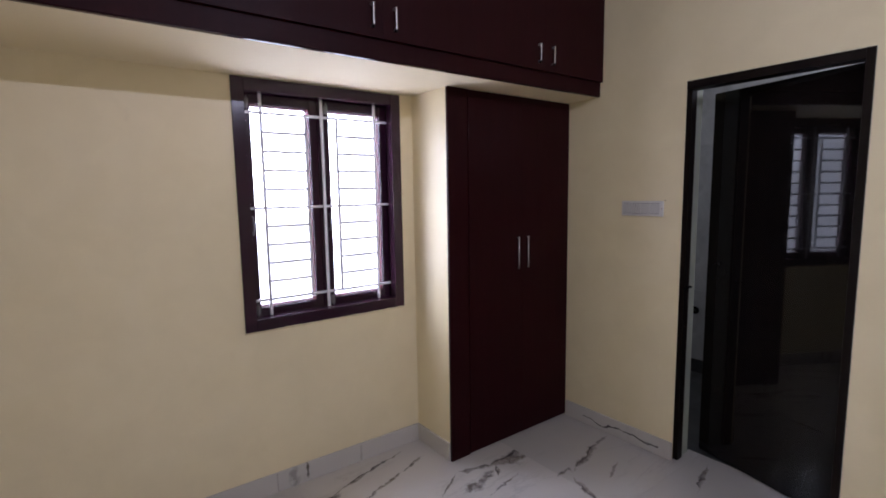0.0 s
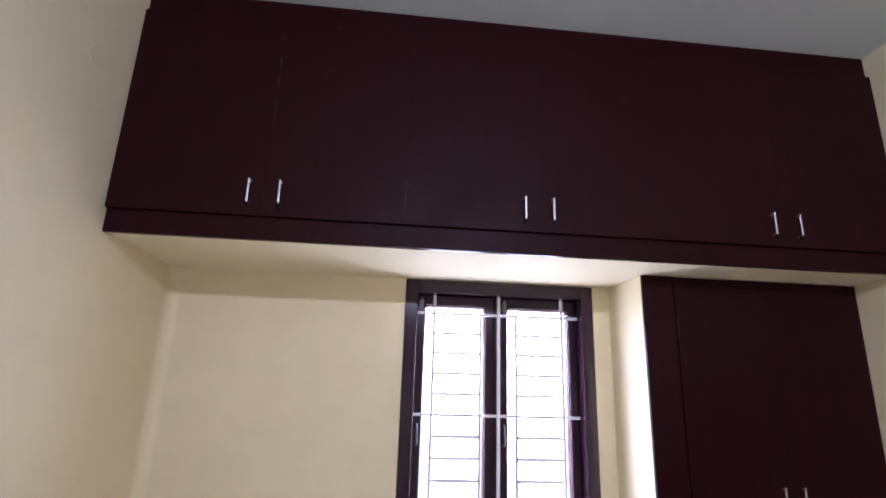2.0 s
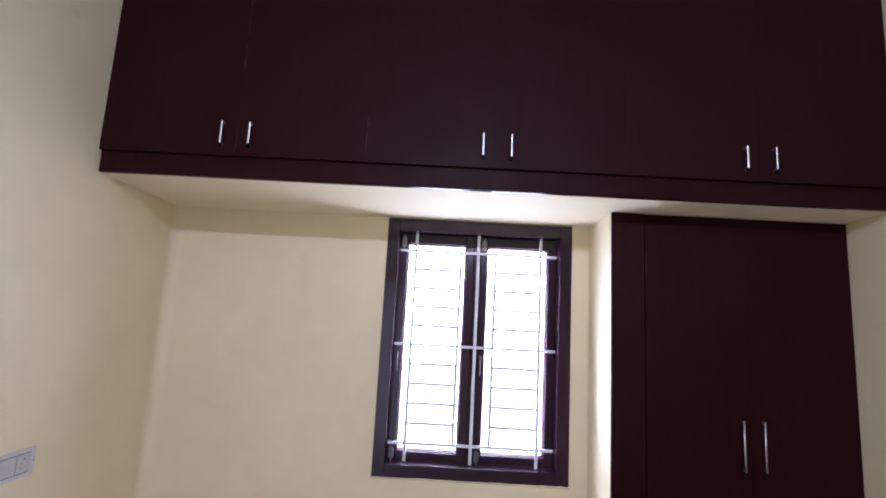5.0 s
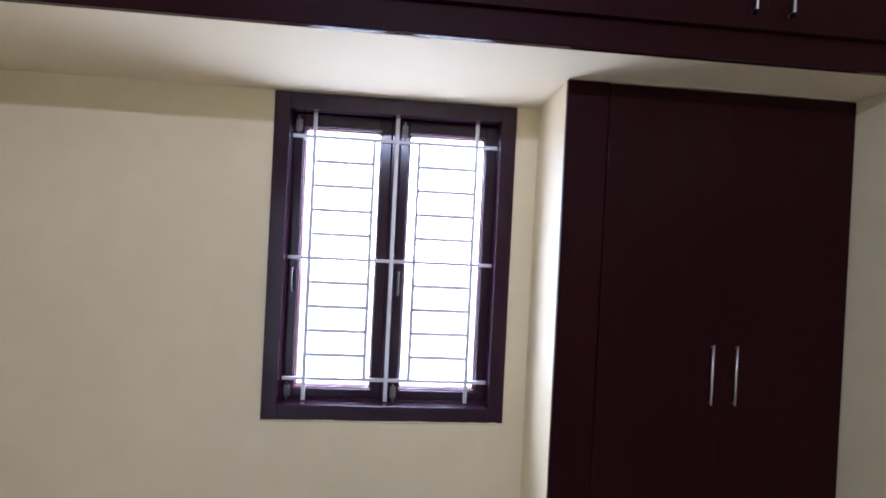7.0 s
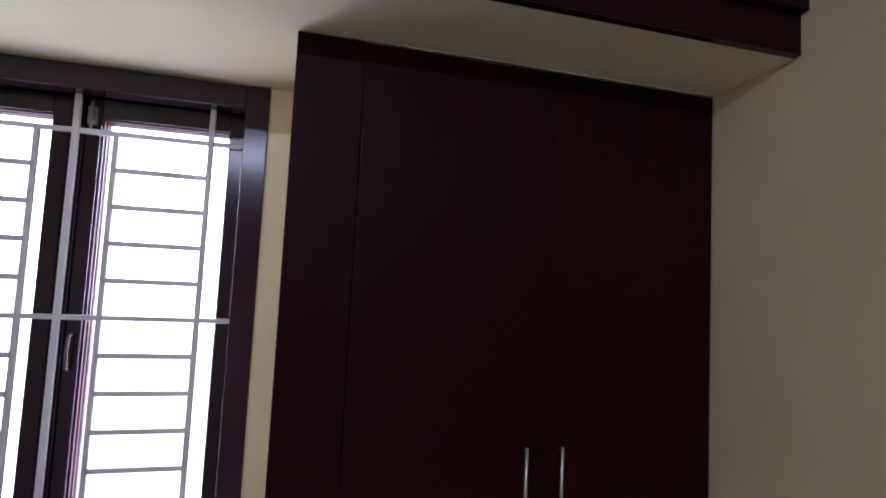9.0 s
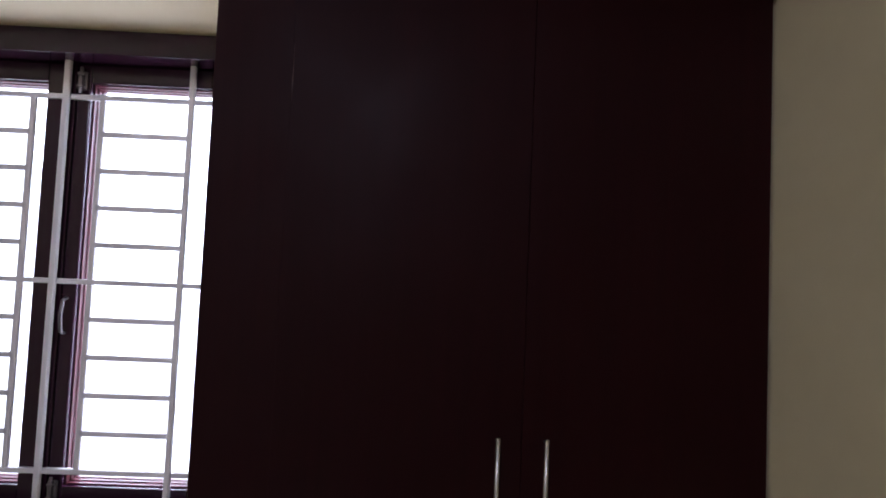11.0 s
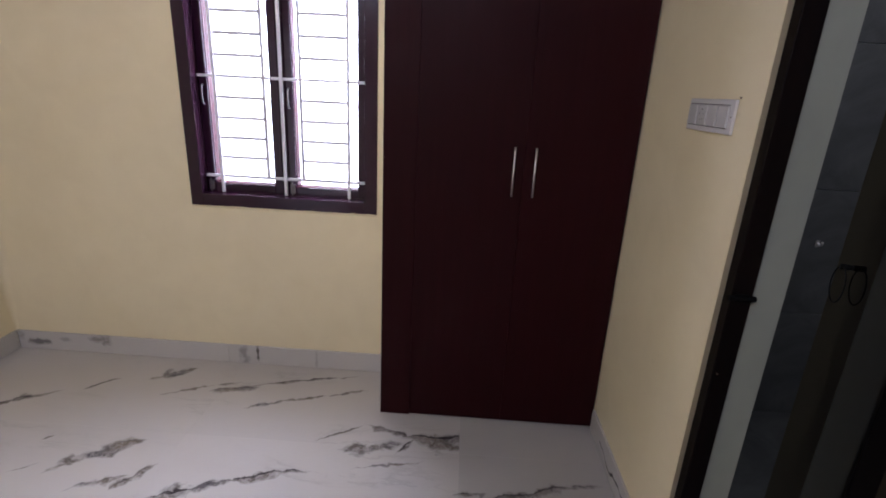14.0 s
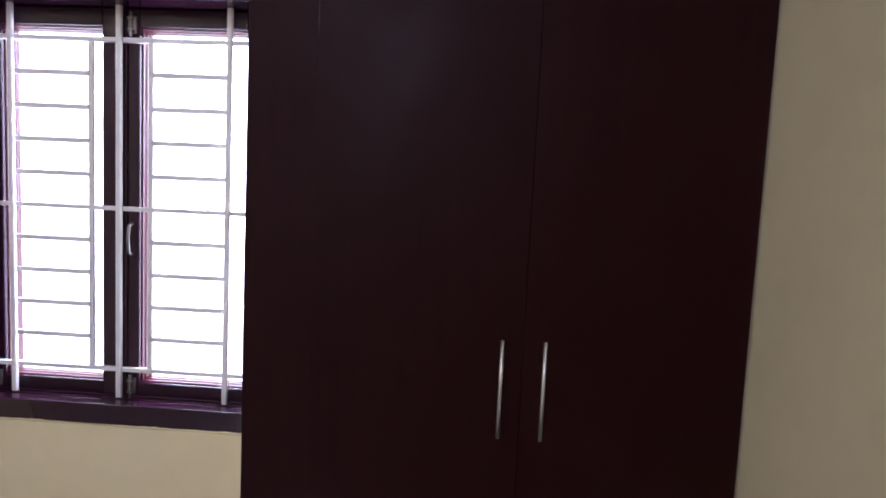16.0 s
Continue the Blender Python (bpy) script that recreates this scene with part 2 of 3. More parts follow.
def long_veins(n):
    """How strong the soft smudge and the dark line of the floor's veins are at each place."""
    p = n.node("ShaderNodeNewGeometry").outputs["Position"]
    q = wavering(n, p)
    ragged = n.remap(n.noise(p, 11.0, 4, 0.6, 0.6), 0.32, 0.66, 0.5, 2.3)
    cloud = n.remap(n.noise(p, 26.0, 5, 0.7, 0.8), 0.34, 0.58, 0.3, 1.0)
    broken = n.remap(n.noise(p, 9.0, 3, 0.6), 0.36, 0.54, 0.3, 1.0)
    sides = n.node("ShaderNodeSeparateXYZ")
    n.link(p, sides.inputs[0])
    short = n.math("LESS_THAN", sides.outputs[0], 2.128)
    smudge = core = None
    for x0, y0, x1, y1, w, dark in FAR_VEINS + NEAR_VEINS + DOOR_VEINS:
        length = math.hypot(x1 - x0, y1 - y0)
        ux, uy = (x1 - x0) / length, (y1 - y0) / length
        cx, cy = (x0 + x1) / 2, (y0 + y1) / 2
        out = []
        for ax, ay in ((ux, uy), (-uy, ux)):
            d = n.node("ShaderNodeVectorMath", operation="DOT_PRODUCT")
            n.link(q, d.inputs[0])
            d.inputs[1].default_value = (ax, ay, 0)
            out.append(n.math("SUBTRACT", d.outputs["Value"], cx * ax + cy * ay))
        along = n.math("MULTIPLY", out[0], 2 / length)
        taper = n.math("SUBTRACT", 1.0, n.math("MULTIPLY", along, along), clamp=True)
        width = n.math("MULTIPLY", n.math("MULTIPLY", taper, ragged), w)
        away = n.math("ABSOLUTE", out[1])
        soft = n.math("DIVIDE", n.math("SUBTRACT", width, away), w * 0.8 + 0.002, clamp=True)
        edge = n.math("ABSOLUTE", n.math("MULTIPLY_ADD", width, -0.35, out[1]))
        thin = n.math("MULTIPLY_ADD", n.math("MULTIPLY", taper, ragged), 0.0030 + w * 0.08, -0.0006)
        line = n.math("MULTIPLY", n.math("DIVIDE", n.math("SUBTRACT", thin, edge), 0.0026, clamp=True), dark)
        if x0 < 2.128 < x1 and y0 > 1.9:
            soft, line = n.math("MULTIPLY", soft, short), n.math("MULTIPLY", line, short)
        smudge = soft if smudge is None else n.math("MAXIMUM", smudge, soft)
        core = line if core is None else n.math("MAXIMUM", core, line)
    # a thin vein running along the skirting beside the doorway
    low = n.math("SUBTRACT", sides.outputs[2], n.math("MULTIPLY_ADD", n.noise(p, 6.0, 4), 0.12, -0.005))
    line = n.math("DIVIDE", n.math("SUBTRACT", n.math("MULTIPLY", ragged, 0.0035), n.math("ABSOLUTE", low)), 0.004, clamp=True)
    for x_or_y, limit, test in ((0, 2.735, "GREATER_THAN"), (1, 1.56, "GREATER_THAN"), (1, 2.10, "LESS_THAN")):
        line = n.math("MULTIPLY", line, n.math(test, sides.outputs[x_or_y], limit))
    return n.math("MULTIPLY", smudge, cloud), n.math("MAXIMUM", n.math("MULTIPLY", core, broken), line)


def smudges(n):
    """The same two strengths for the skirting of the window wall."""
    p = n.node("ShaderNodeNewGeometry").outputs["Position"]
    sides = n.node("ShaderNodeSeparateXYZ")
    n.link(p, sides.inputs[0])
    wob = n.remap(n.noise(p, 22.0, 4, 0.6), 0.3, 0.7, -0.6, 0.6)
    on = n.math("GREATER_THAN", sides.outputs[1], 2.59)
    total = None
    for x, z, rx, rz, dark in SMUDGES:
        u = n.math("MULTIPLY", n.math("SUBTRACT", sides.outputs[0], x), 1 / rx)
        v = n.math("MULTIPLY", n.math("SUBTRACT", sides.outputs[2], z), 1 / rz)
        d = n.math("ADD", n.math("SQRT", n.math("ADD", n.math("MULTIPLY", u, u), n.math("MULTIPLY", v, v))), wob)
        one = n.math("MULTIPLY", n.remap(d, 0.35, 1.1, 1, 0), dark)
        total = one if total is None else n.math("MAXIMUM", total, one)
    total = n.math("MULTIPLY", total, on)
    low, line = long_veins(n)
    on = n.math("GREATER_THAN", sides.outputs[0], 2.70)
    return n.math("MAXIMUM", total, n.math("MULTIPLY", low, on)), n.math("MAXIMUM", n.math("MULTIPLY", n.math("SUBTRACT", total, 0.45, clamp=True), 0.9), n.math("MULTIPLY", line, on))


def marble(name, strokes, tone=1.0):
    m = material(name, (0.6, 0.6, 0.61), 0.12)
    n = Net(m)
    info = n.node("ShaderNodeObjectInfo").outputs["Random"]
    v = n.coords()
    add = n.node("ShaderNodeVectorMath", operation="ADD")
    com = n.node("ShaderNodeCombineXYZ")
    for i, k in enumerate((37.0, 71.0, 13.0)):
        n.link(n.math("MULTIPLY", info, k), com.inputs[i])
    n.link(v, add.inputs[0])
    n.link(com.outputs[0], add.inputs[1])
    mp = n.node("ShaderNodeMapping")
    mp.inputs["Rotation"].default_value = (0, 0, radians(-28))
    mp.inputs["Scale"].default_value = (0.55, 1.6, 1.0)
    n.link(add.outputs[0], mp.inputs[0])
    w = mp.outputs[0]
    warp = n.noise(w, 1.6, 7, 0.62, 0.6)
    vein = n.math("ABSOLUTE", n.math("SUBTRACT", warp, 0.5))
    line = n.remap(vein, 0.0, 0.016, 1, 0)
    mask = n.remap(n.noise(w, 2.3, 3), 0.50, 0.64, 0, 1)
    fuzz = n.math("MULTIPLY", n.remap(vein, 0.0, 0.07, 0.6, 0), n.remap(n.noise(v, 14, 5, 0.7, 1.0), 0.45, 0.65, 0.1, 1))
    faint = n.math("MULTIPLY", n.math("MULTIPLY", n.math("MAXIMUM", line, fuzz), mask), 0.2)
    smudge, core = strokes(n)
    base = n.mix(n.remap(n.noise(w, 1.1, 4), 0.3, 0.7, 0, 1), tuple(c * tone for c in (0.55, 0.522, 0.49)), tuple(c * tone for c in (0.51, 0.484, 0.455)))
    tint = n.mix(n.remap(n.noise(v, 5, 3), 0.4, 0.6, 0, 1), (0.10, 0.092, 0.097), (0.17, 0.14, 0.11))
    col = n.mix(n.math("MAXIMUM", faint, n.math("MULTIPLY", smudge, 0.95)), base, tint)
    n.link(n.mix(n.math("MULTIPLY", core, 0.97), col, (0.05, 0.042, 0.045)), n.p.inputs["Base Color"])
    n.link(n.remap(n.noise(v, 6.0, 3), 0.3, 0.7, 0.02, 0.05), n.p.inputs["Roughness"])
    return m


MARBLE = marble("veined_marble_tile", long_veins)
GREYER = marble("greyer_marble_tile", long_veins, 0.88)
SKIRTING = marble("veined_marble_skirting", smudges)


def slate(name, a, b):
    m = material(name, a, 0.35)
    n = Net(m)
    v = n.coords()
    f = n.noise(v, 4.0, 8, 0.65, 0.8)
    n.link(n.mix(n.remap(f, 0.35, 0.7, 0, 1), a, b), n.p.inputs["Base Color"])
    n.bump(f, 0.2, 0.002)
    return m


SLATE = slate("dark_slate_tile", (0.038, 0.040, 0.040), (0.088, 0.090, 0.090))
PALETILE = slate("grey_blue_bath_tile", (0.46, 0.48, 0.52), (0.64, 0.66, 0.70))


# ---- mesh helpers ----
def cuboid(bm, x0, x1, y0, y1, z0, z1, bevel=0.0, segs=1):
    vs = [bm.verts.new((x, y, z)) for x in (x0, x1) for y in (y0, y1) for z in (z0, z1)]
    faces = [(0, 1, 3, 2), (4, 6, 7, 5), (0, 4, 5, 1), (2, 3, 7, 6), (0, 2, 6, 4), (1, 5, 7, 3)]
    fs = [bm.faces.new([vs[i] for i in f]) for f in faces]
    if bevel:
        es = list({e for f in fs for e in f.edges})
        bmesh.ops.bevel(bm, geom=es, offset=bevel, segments=segs, affect="EDGES", profile=0.5)


def tube(bm, points, r, sides=10):
    """A round rod through the points, capped."""
    rings = []
    for i, p in enumerate(points):
        p = Vector(p)
        a = Vector(points[max(i - 1, 0)])
        b = Vector(points[min(i + 1, len(points) - 1)])
        d = (b - a).normalized()
        u = d.orthogonal().normalized() if not rings else (rings[-1][1] - d * rings[-1][1].dot(d)).normalized()
        w = d.cross(u)
        rings.append(([bm.verts.new(p + r * (u * math.cos(k * 2 * math.pi / sides) + w * math.sin(k * 2 * math.pi / sides))) for k in range(sides)], u))
    for (a, _), (b, _) in zip(rings, rings[1:]):
        for k in range(sides):
            bm.faces.new((a[k], a[(k + 1) % sides], b[(k + 1) % sides], b[k]))
    bm.faces.new(rings[0][0][::-1])
    bm.faces.new(rings[-1][0])


def part(name, bm, mat, parent=None, label="", smooth=False):
    bmesh.ops.recalc_face_normals(bm, faces=bm.faces)
    me = bpy.data.meshes.new(name)
    bm.to_mesh(me)
    bm.free()
    me.materials.append(mat)
    for f in me.polygons:
        f.use_smooth = smooth
    ob = new(name, me)
    if parent:
        ob.parent = parent
    if label:
        ob["label"] = label
    return ob


def block(name, dims, mat, parent=None, label="", bevel=0.0, segs=1):
    bm = bmesh.new()
    cuboid(bm, *dims, bevel=bevel, segs=segs)
    return part(name, bm, mat, parent, label)


def thing(name, x, y, z, label, category, group=""):
    """An empty at a thing's base; its parts are built about it."""
    ob = new(name)
    ob.location = (x, y, z)
    ob.empty_display_size = 0.1
    return tagged(ob, label, category, group)


def wall(name, solids, mat, label):
    bm = bmesh.new()
    for s in solids:
        cuboid(bm, *s)
    return tagged(part(name, bm, mat), label, "wall", kind="structure")


# ---- structure ----
wall("wall_north", [
    (X0 - THICK, WX0 + 0.01, Y1, Y1 + THICK, 0, TOP), (WX1 - 0.01, BX1 + THICK, Y1, Y1 + THICK, 0, TOP),
    (WX0 + 0.01, WX1 - 0.01, Y1, Y1 + THICK, 0, WZ0 + 0.01), (WX0 + 0.01, WX1 - 0.01, Y1, Y1 + THICK, WZ1 - 0.01, TOP)],
    CREAM, "cream painted plaster wall with the barred window in it")
wall("wall_west", [(X0 - THICK, X0, Y0, Y1, 0, TOP)], CREAM, "cream painted plaster wall with a socket plate")
EX0, EX1, EZ = -0.27, 0.61, 2.08                        # unseen opening, added in the back wall for the fill lamp
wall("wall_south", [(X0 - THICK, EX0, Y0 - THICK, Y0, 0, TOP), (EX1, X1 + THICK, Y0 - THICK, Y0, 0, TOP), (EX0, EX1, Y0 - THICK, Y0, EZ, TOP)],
     CREAM, "plain cream painted wall behind the walker with an added opening for the fill lamp")
# unseen wall, added to close off the fill lamp's opening
wall("rear_backing_wall", [(X0 - THICK, 1.2, Y0 - 1.4, Y0 - 1.3, 0, TOP)], CREAM, "plain cream painted wall, unseen, added behind the fill lamp's opening")
wall("wall_east", [(X1, X1 + WALL, Y0, DY0, 0, TOP), (X1, X1 + WALL, DY1 + 0.018, Y1, 0, TOP), (X1 + 0.078, X1 + WALL, DY1, DY1 + 0.018, 0, DZ), (X1, X1 + WALL, DY0, DY1 + 0.018, DZ, TOP)],
     CREAM, "cream painted wall with the bathroom doorway in it")
tagged(block("ceiling", (X0 - THICK, BX1 + THICK, Y0 - THICK, Y1 + THICK, TOP, TOP + 0.15), WHITE), "flat white painted plaster ceiling", "ceiling", kind="structure")
floor = tagged(block("floor", (X0 - THICK, BX1 + THICK, Y0 - THICK, Y1 + THICK, -0.15, -0.004), GROUT), "polished white marble tile floor with brown and grey veins", "floor", kind="structure")

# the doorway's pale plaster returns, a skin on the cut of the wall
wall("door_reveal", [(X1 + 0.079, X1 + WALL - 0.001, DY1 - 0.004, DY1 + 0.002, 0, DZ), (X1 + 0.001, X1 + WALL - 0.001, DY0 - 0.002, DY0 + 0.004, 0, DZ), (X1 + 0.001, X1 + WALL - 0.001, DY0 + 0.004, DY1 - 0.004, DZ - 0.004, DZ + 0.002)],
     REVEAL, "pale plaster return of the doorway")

# the doorway's edge is splayed between the wall and the frame
bm = bmesh.new()
rows = [[bm.verts.new((x, y, z)) for x, y in ((X1, DY1 - 0.001), (X1, DY1 + 0.018), (X1 + 0.026, DY1 + 0.018))] for z in (0, DZ)]
for k in range(3):
    j = (k + 1) % 3
    bm.faces.new((rows[0][k], rows[0][j], rows[1][j], rows[1][k]))
bm.faces.new(rows[0])
bm.faces.new(rows[1][::-1])
tagged(part("wall_arris", bm, CREAM), "cream splayed plaster edge of the doorway", "wall", kind="structure")

# the plaster runs round the corner between the plain wall and the window wall
bm = bmesh.new()
rings = []
for z, r in ((0.108, 0.012), (0.16, 0.020), (0.30, 0.035), (0.55, 0.050), (0.90, 0.055), (1.9, 0.055), (LOFT_Z + 0.002, 0.050)):
    arc = [(X0 + r * (1 - math.cos(a * math.pi / 24)), Y1 - r * (1 - math.sin(a * math.pi / 24))) for a in range(13)]
    rings.append([bm.verts.new((x, y, z)) for x, y in arc])
for low, high in zip(rings, rings[1:]):
    for k in range(len(low) - 1):
        bm.faces.new((low[k], low[k + 1], high[k + 1], high[k]))
tagged(part("wall_corner", bm, CREAM, smooth=True), "rounded plaster in the corner of the cream walls", "wall", kind="structure")

# loft slab over the window and wardrobe
tagged(block("loft_slab", (X0, X1, LOFT_Y, Y1, LOFT_Z, LOFT_Z + 0.08), SOFFIT), "cream painted underside of the concrete loft shelf", "shelf", kind="structure")

# ---- bathroom behind the door ----
wall("bath_wall_east", [(BX1 + 0.012, BX1 + THICK, BY0 - 0.1, Y1, 0, TOP)], DGROUT, "bathroom wall behind pale grey tiles")
wall("bath_wall_north", [(X1 + WALL, BX1 + 0.012, BY1, BY1 + 0.1, 0, TOP)], DGROUT, "bathroom wall behind dark slate tiles")
# out of sight; the high opening is made up to let that lamp in
wall("bath_wall_south", [(X1 + WALL, 3.45, BY0 - 0.1, BY0, 0, TOP), (3.95, BX1 + 0.012, BY0 - 0.1, BY0, 0, TOP), (3.45, 3.95, BY0 - 0.1, BY0, 0, 2.1), (3.45, 3.95, BY0 - 0.1, BY0, 2.5, TOP)], CONCRETE, "plain unseen bathroom wall with a small opening added for a fill lamp")

# ---- window ----
window = thing("window_1", (WX0 + WX1) / 2, Y1, WZ0, "polished dark wooden window with two closed glazed shutters and a pale steel grille", "window")
window["kind"] = "structure"
OX, OZ = (WX0 + WX1) / 2, WZ0


def wpart(name, solids, mat, parent=window, label="", bevel=0.0, segs=1):
    bm = bmesh.new()
    for s in solids:
        x0, x1, y0, y1, z0, z1 = s
        cuboid(bm, x0 - OX, x1 - OX, y0 - Y1, y1 - Y1, z0 - OZ, z1 - OZ, bevel, segs)
    return part(name, bm, mat, parent, label)


FI, FO, GZ, GT = 2.602, 2.745, 0.998, 2.011
IX0, IX1, IZ0, IZ1 = 0.786, 1.597, 0.946, 2.070
wframe = wpart("window_frame", [
    (WX0, IX0, FI, FO, WZ0, WZ1), (IX1, WX1, FI, FO, WZ0, WZ1),
    (IX0, IX1, FI, FO, WZ0, IZ0), (IX0, IX1, FI, FO, IZ1, WZ1 - 0.001)], FRAMEWOOD, label="dark polished wooden window frame", bevel=0.0022, segs=2)
wpart("window_stop", [(IX0 - .002, IX0 + 0.012, 2.7225, FO - .002, IZ0 - .002, IZ1 + .002), (IX1 - 0.012, IX1 + .002, 2.7225, FO - .002, IZ0 - .002, IZ1 + .002), (1.164, 1.213, 2.7225, FO - .002, IZ0, IZ1),
                      (IX0 + 0.012, 1.164, 2.7225, FO - .002, IZ0 - .002, IZ0 + 0.012), (1.213, IX1 - 0.012, 2.7225, FO - .002, IZ0 - .002, IZ0 + 0.012),
                      (IX0 + 0.012, 1.164, 2.7225, FO - .002, IZ1 - 0.012, IZ1 + .002), (1.213, IX1 - 0.012, 2.7225, FO - .002, IZ1 - 0.012, IZ1 + .002)], FRAMEWOOD, label="dark wooden stop behind the shutters")
wpart("mullion", [(1.172, 1.205, 2.662, 2.722, IZ0, IZ1)], FRAMEWOOD, bevel=0.003)
wpart("bead", [(IX0 - .001, IX0 + 0.005, 2.642, 2.65, IZ0, IZ1), (IX1 - 0.005, IX1 + .001, 2.642, 2.65, IZ0, IZ1), (IX0 + 0.005, IX1 - 0.005, 2.643, 2.650, IZ0 - .001, IZ0 + 0.004), (IX0 + 0.005, IX1 - 0.005, 2.654, 2.664, IZ0 - .001, IZ0 + 0.009)], FRAMEWOOD, bevel=0.002)
SF, SB = 2.667, 2.722                                   # front and back of the shutters
for x0, x1, g0, g1 in ((IX0, 1.172, 0.835, 1.122), (1.205, IX1, 1.248, 1.544)):
    m = 0.008
    leaf = wpart("shutter", [(x0 + .001, g0 - m, SF, SB, IZ0 + .002, IZ1 - .002), (g1 + m, x1 - .001, SF, SB, IZ0 + .002, IZ1 - .002),
                             (g0 - m, g1 + m, SF, SB, IZ0 + .002, GZ - m), (g0 - m, g1 + m, SF, SB, GT + m, IZ1 - .002)], FRAMEWOOD, label="dark wooden shutter frame", bevel=0.003, segs=2)
    for step, i, y in ((m, 0.0045, 2.680), (0.0045, 0.0018, 2.692), (0.0018, 0.0, 2.704)):
        wpart("glazing_bead", [(g0 - step, g0 - i, y, SB - .001, GZ - step, GT + step), (g1 + i, g1 + step, y, SB - .001, GZ - step, GT + step),
                               (g0 - i, g1 + i, y, SB - .001, GZ - step, GZ - i), (g0 - i, g1 + i, y, SB - .001, GT + i, GT + step)], LIT_BEADWOOD, leaf, "wooden glazing bead, coloured reddish for the window light on it", bevel=0.0008)
    pane = wpart("pane", [(g0 + .0004, g1 - .0004, 2.712, 2.716, GZ + .0004, GT - .0004)], GLASS, leaf, "clear window pane")
    pane.visible_shadow = False
    # handle and bolts on the leading stile
    hx = g0 - 0.026 if g0 < 1 else g0 - 0.026
    bm = bmesh.new()
    tube(bm, [(hx - OX, 2.664 - Y1, z - OZ) for z in (1.462,)] + [(hx - OX, 2.650 - Y1, 1.456 - OZ), (hx - OX, 2.645 - Y1, 1.417 - OZ), (hx - OX, 2.650 - Y1, 1.378 - OZ), (hx - OX, 2.664 - Y1, 1.372 - OZ)], 0.0045, 8)
    part("shutter_handle", bm, WORN, leaf, "worn steel pull handle", True)
    for bz in (2.022, 0.982):
        bm = bmesh.new()
        cuboid(bm, hx - 0.012 - OX, hx + 0.012 - OX, 2.660 - Y1, 2.667 - Y1, bz - 0.024 - OZ, bz + 0.024 - OZ, 0.002)
        tube(bm, [(hx - OX, 2.656 - Y1, bz - 0.034 - OZ), (hx - OX, 2.656 - Y1, bz + 0.034 - OZ)], 0.004, 8)
        for cz in (-0.016, 0.016):
            cuboid(bm, hx - 0.008 - OX, hx + 0.008 - OX, 2.651 - Y1, 2.6602 - Y1, bz + cz - 0.003 - OZ, bz + cz + 0.003 - OZ, 0.001)
        part("tower_bolt", bm, WORN, leaf, "small worn steel tower bolt")

GY = 2.657


def bar(name, a, b, w, d, parent):
    """A flat or square bar between two corners in the grille's plane."""
    return wpart(name, [(a[0] - w / 2 if a[0] == b[0] else a[0], b[0] + w / 2 if a[0] == b[0] else b[0], GY - d / 2, GY + d / 2,
                         a[1] - (w / 2 if a[1] == b[1] else 0), b[1] + (w / 2 if a[1] == b[1] else 0))], GRILLE, parent, bevel=0.0015)


bm = bmesh.new()
for x, w in ((0.873, 0.014), (1.192, 0.015), (1.510, 0.014)):
    cuboid(bm, x - w / 2 - OX, x + w / 2 - OX, GY - 0.012 - Y1, GY - Y1, IZ0 - 0.0 - OZ, IZ1 - OZ, 0.002)
grille = part("window_grille", bm, GRILLE, window, "pale enamelled steel window grille")
GY = 2.660
for z in (1.978, 1.504, 1.031):
    bar("grille_bar", (IX0 - 0.004, z), (IX1 - 0.001, z), 0.013, 0.012, grille)
for x in (1.104, 1.281):
    bar("grille_rod", (x, 1.031), (x, 1.978), 0.0140, 0.010, grille)
for a, b in ((1.978, 1.504), (1.504, 1.031)):
    for k in range(1, 5):
        z = a + (b - a) * k / 5
        bar("grille_rod", (0.873, z), (1.104, z), 0.0140, 0.010, grille)
        bar("grille_rod", (1.281, z), (1.510, z), 0.0140, 0.010, grille)


# ---- handles ----
def handle(parent, x, y, z0, z1, r, stand, label):
    """A round bar on two feet, its front towards -y; places relative to the parent."""
    bm = bmesh.new()
    tube(bm, [(x, y - stand, z0), (x, y - stand, z1)], r, 12)
    for z in (z0 + 0.006, z1 - 0.006):
        tube(bm, [(x, y, z), (x, y - stand, z)], r * 0.8, 10)
    return part("door_handle", bm, STEEL, parent, label, True)


def strap_handle(parent, x, y, z0, z1):
    """A short flat steel bar on two square feet, with a dark gap under the lower one."""
    bm = bmesh.new()
    cuboid(bm, x - 0.0038, x + 0.0038, y - 0.024, y - 0.018, z0, z1, 0.002, 2)
    for z in (z0 + 0.001, z1 - 0.011):
        cuboid(bm, x - 0.0040, x + 0.0040, y - 0.019, y, z, z + 0.010, 0.001)
    h = part("door_handle", bm, STEEL, parent, "short flat brushed steel bar handle")
    block("foot_collar", (x - 0.0052, x + 0.0052, y - 0.0245, y - 0.010, z0 - 0.003, z0 + 0.008), BLACKMETAL, h, "dark collar at the foot of the handle", bevel=0.001)
    return h


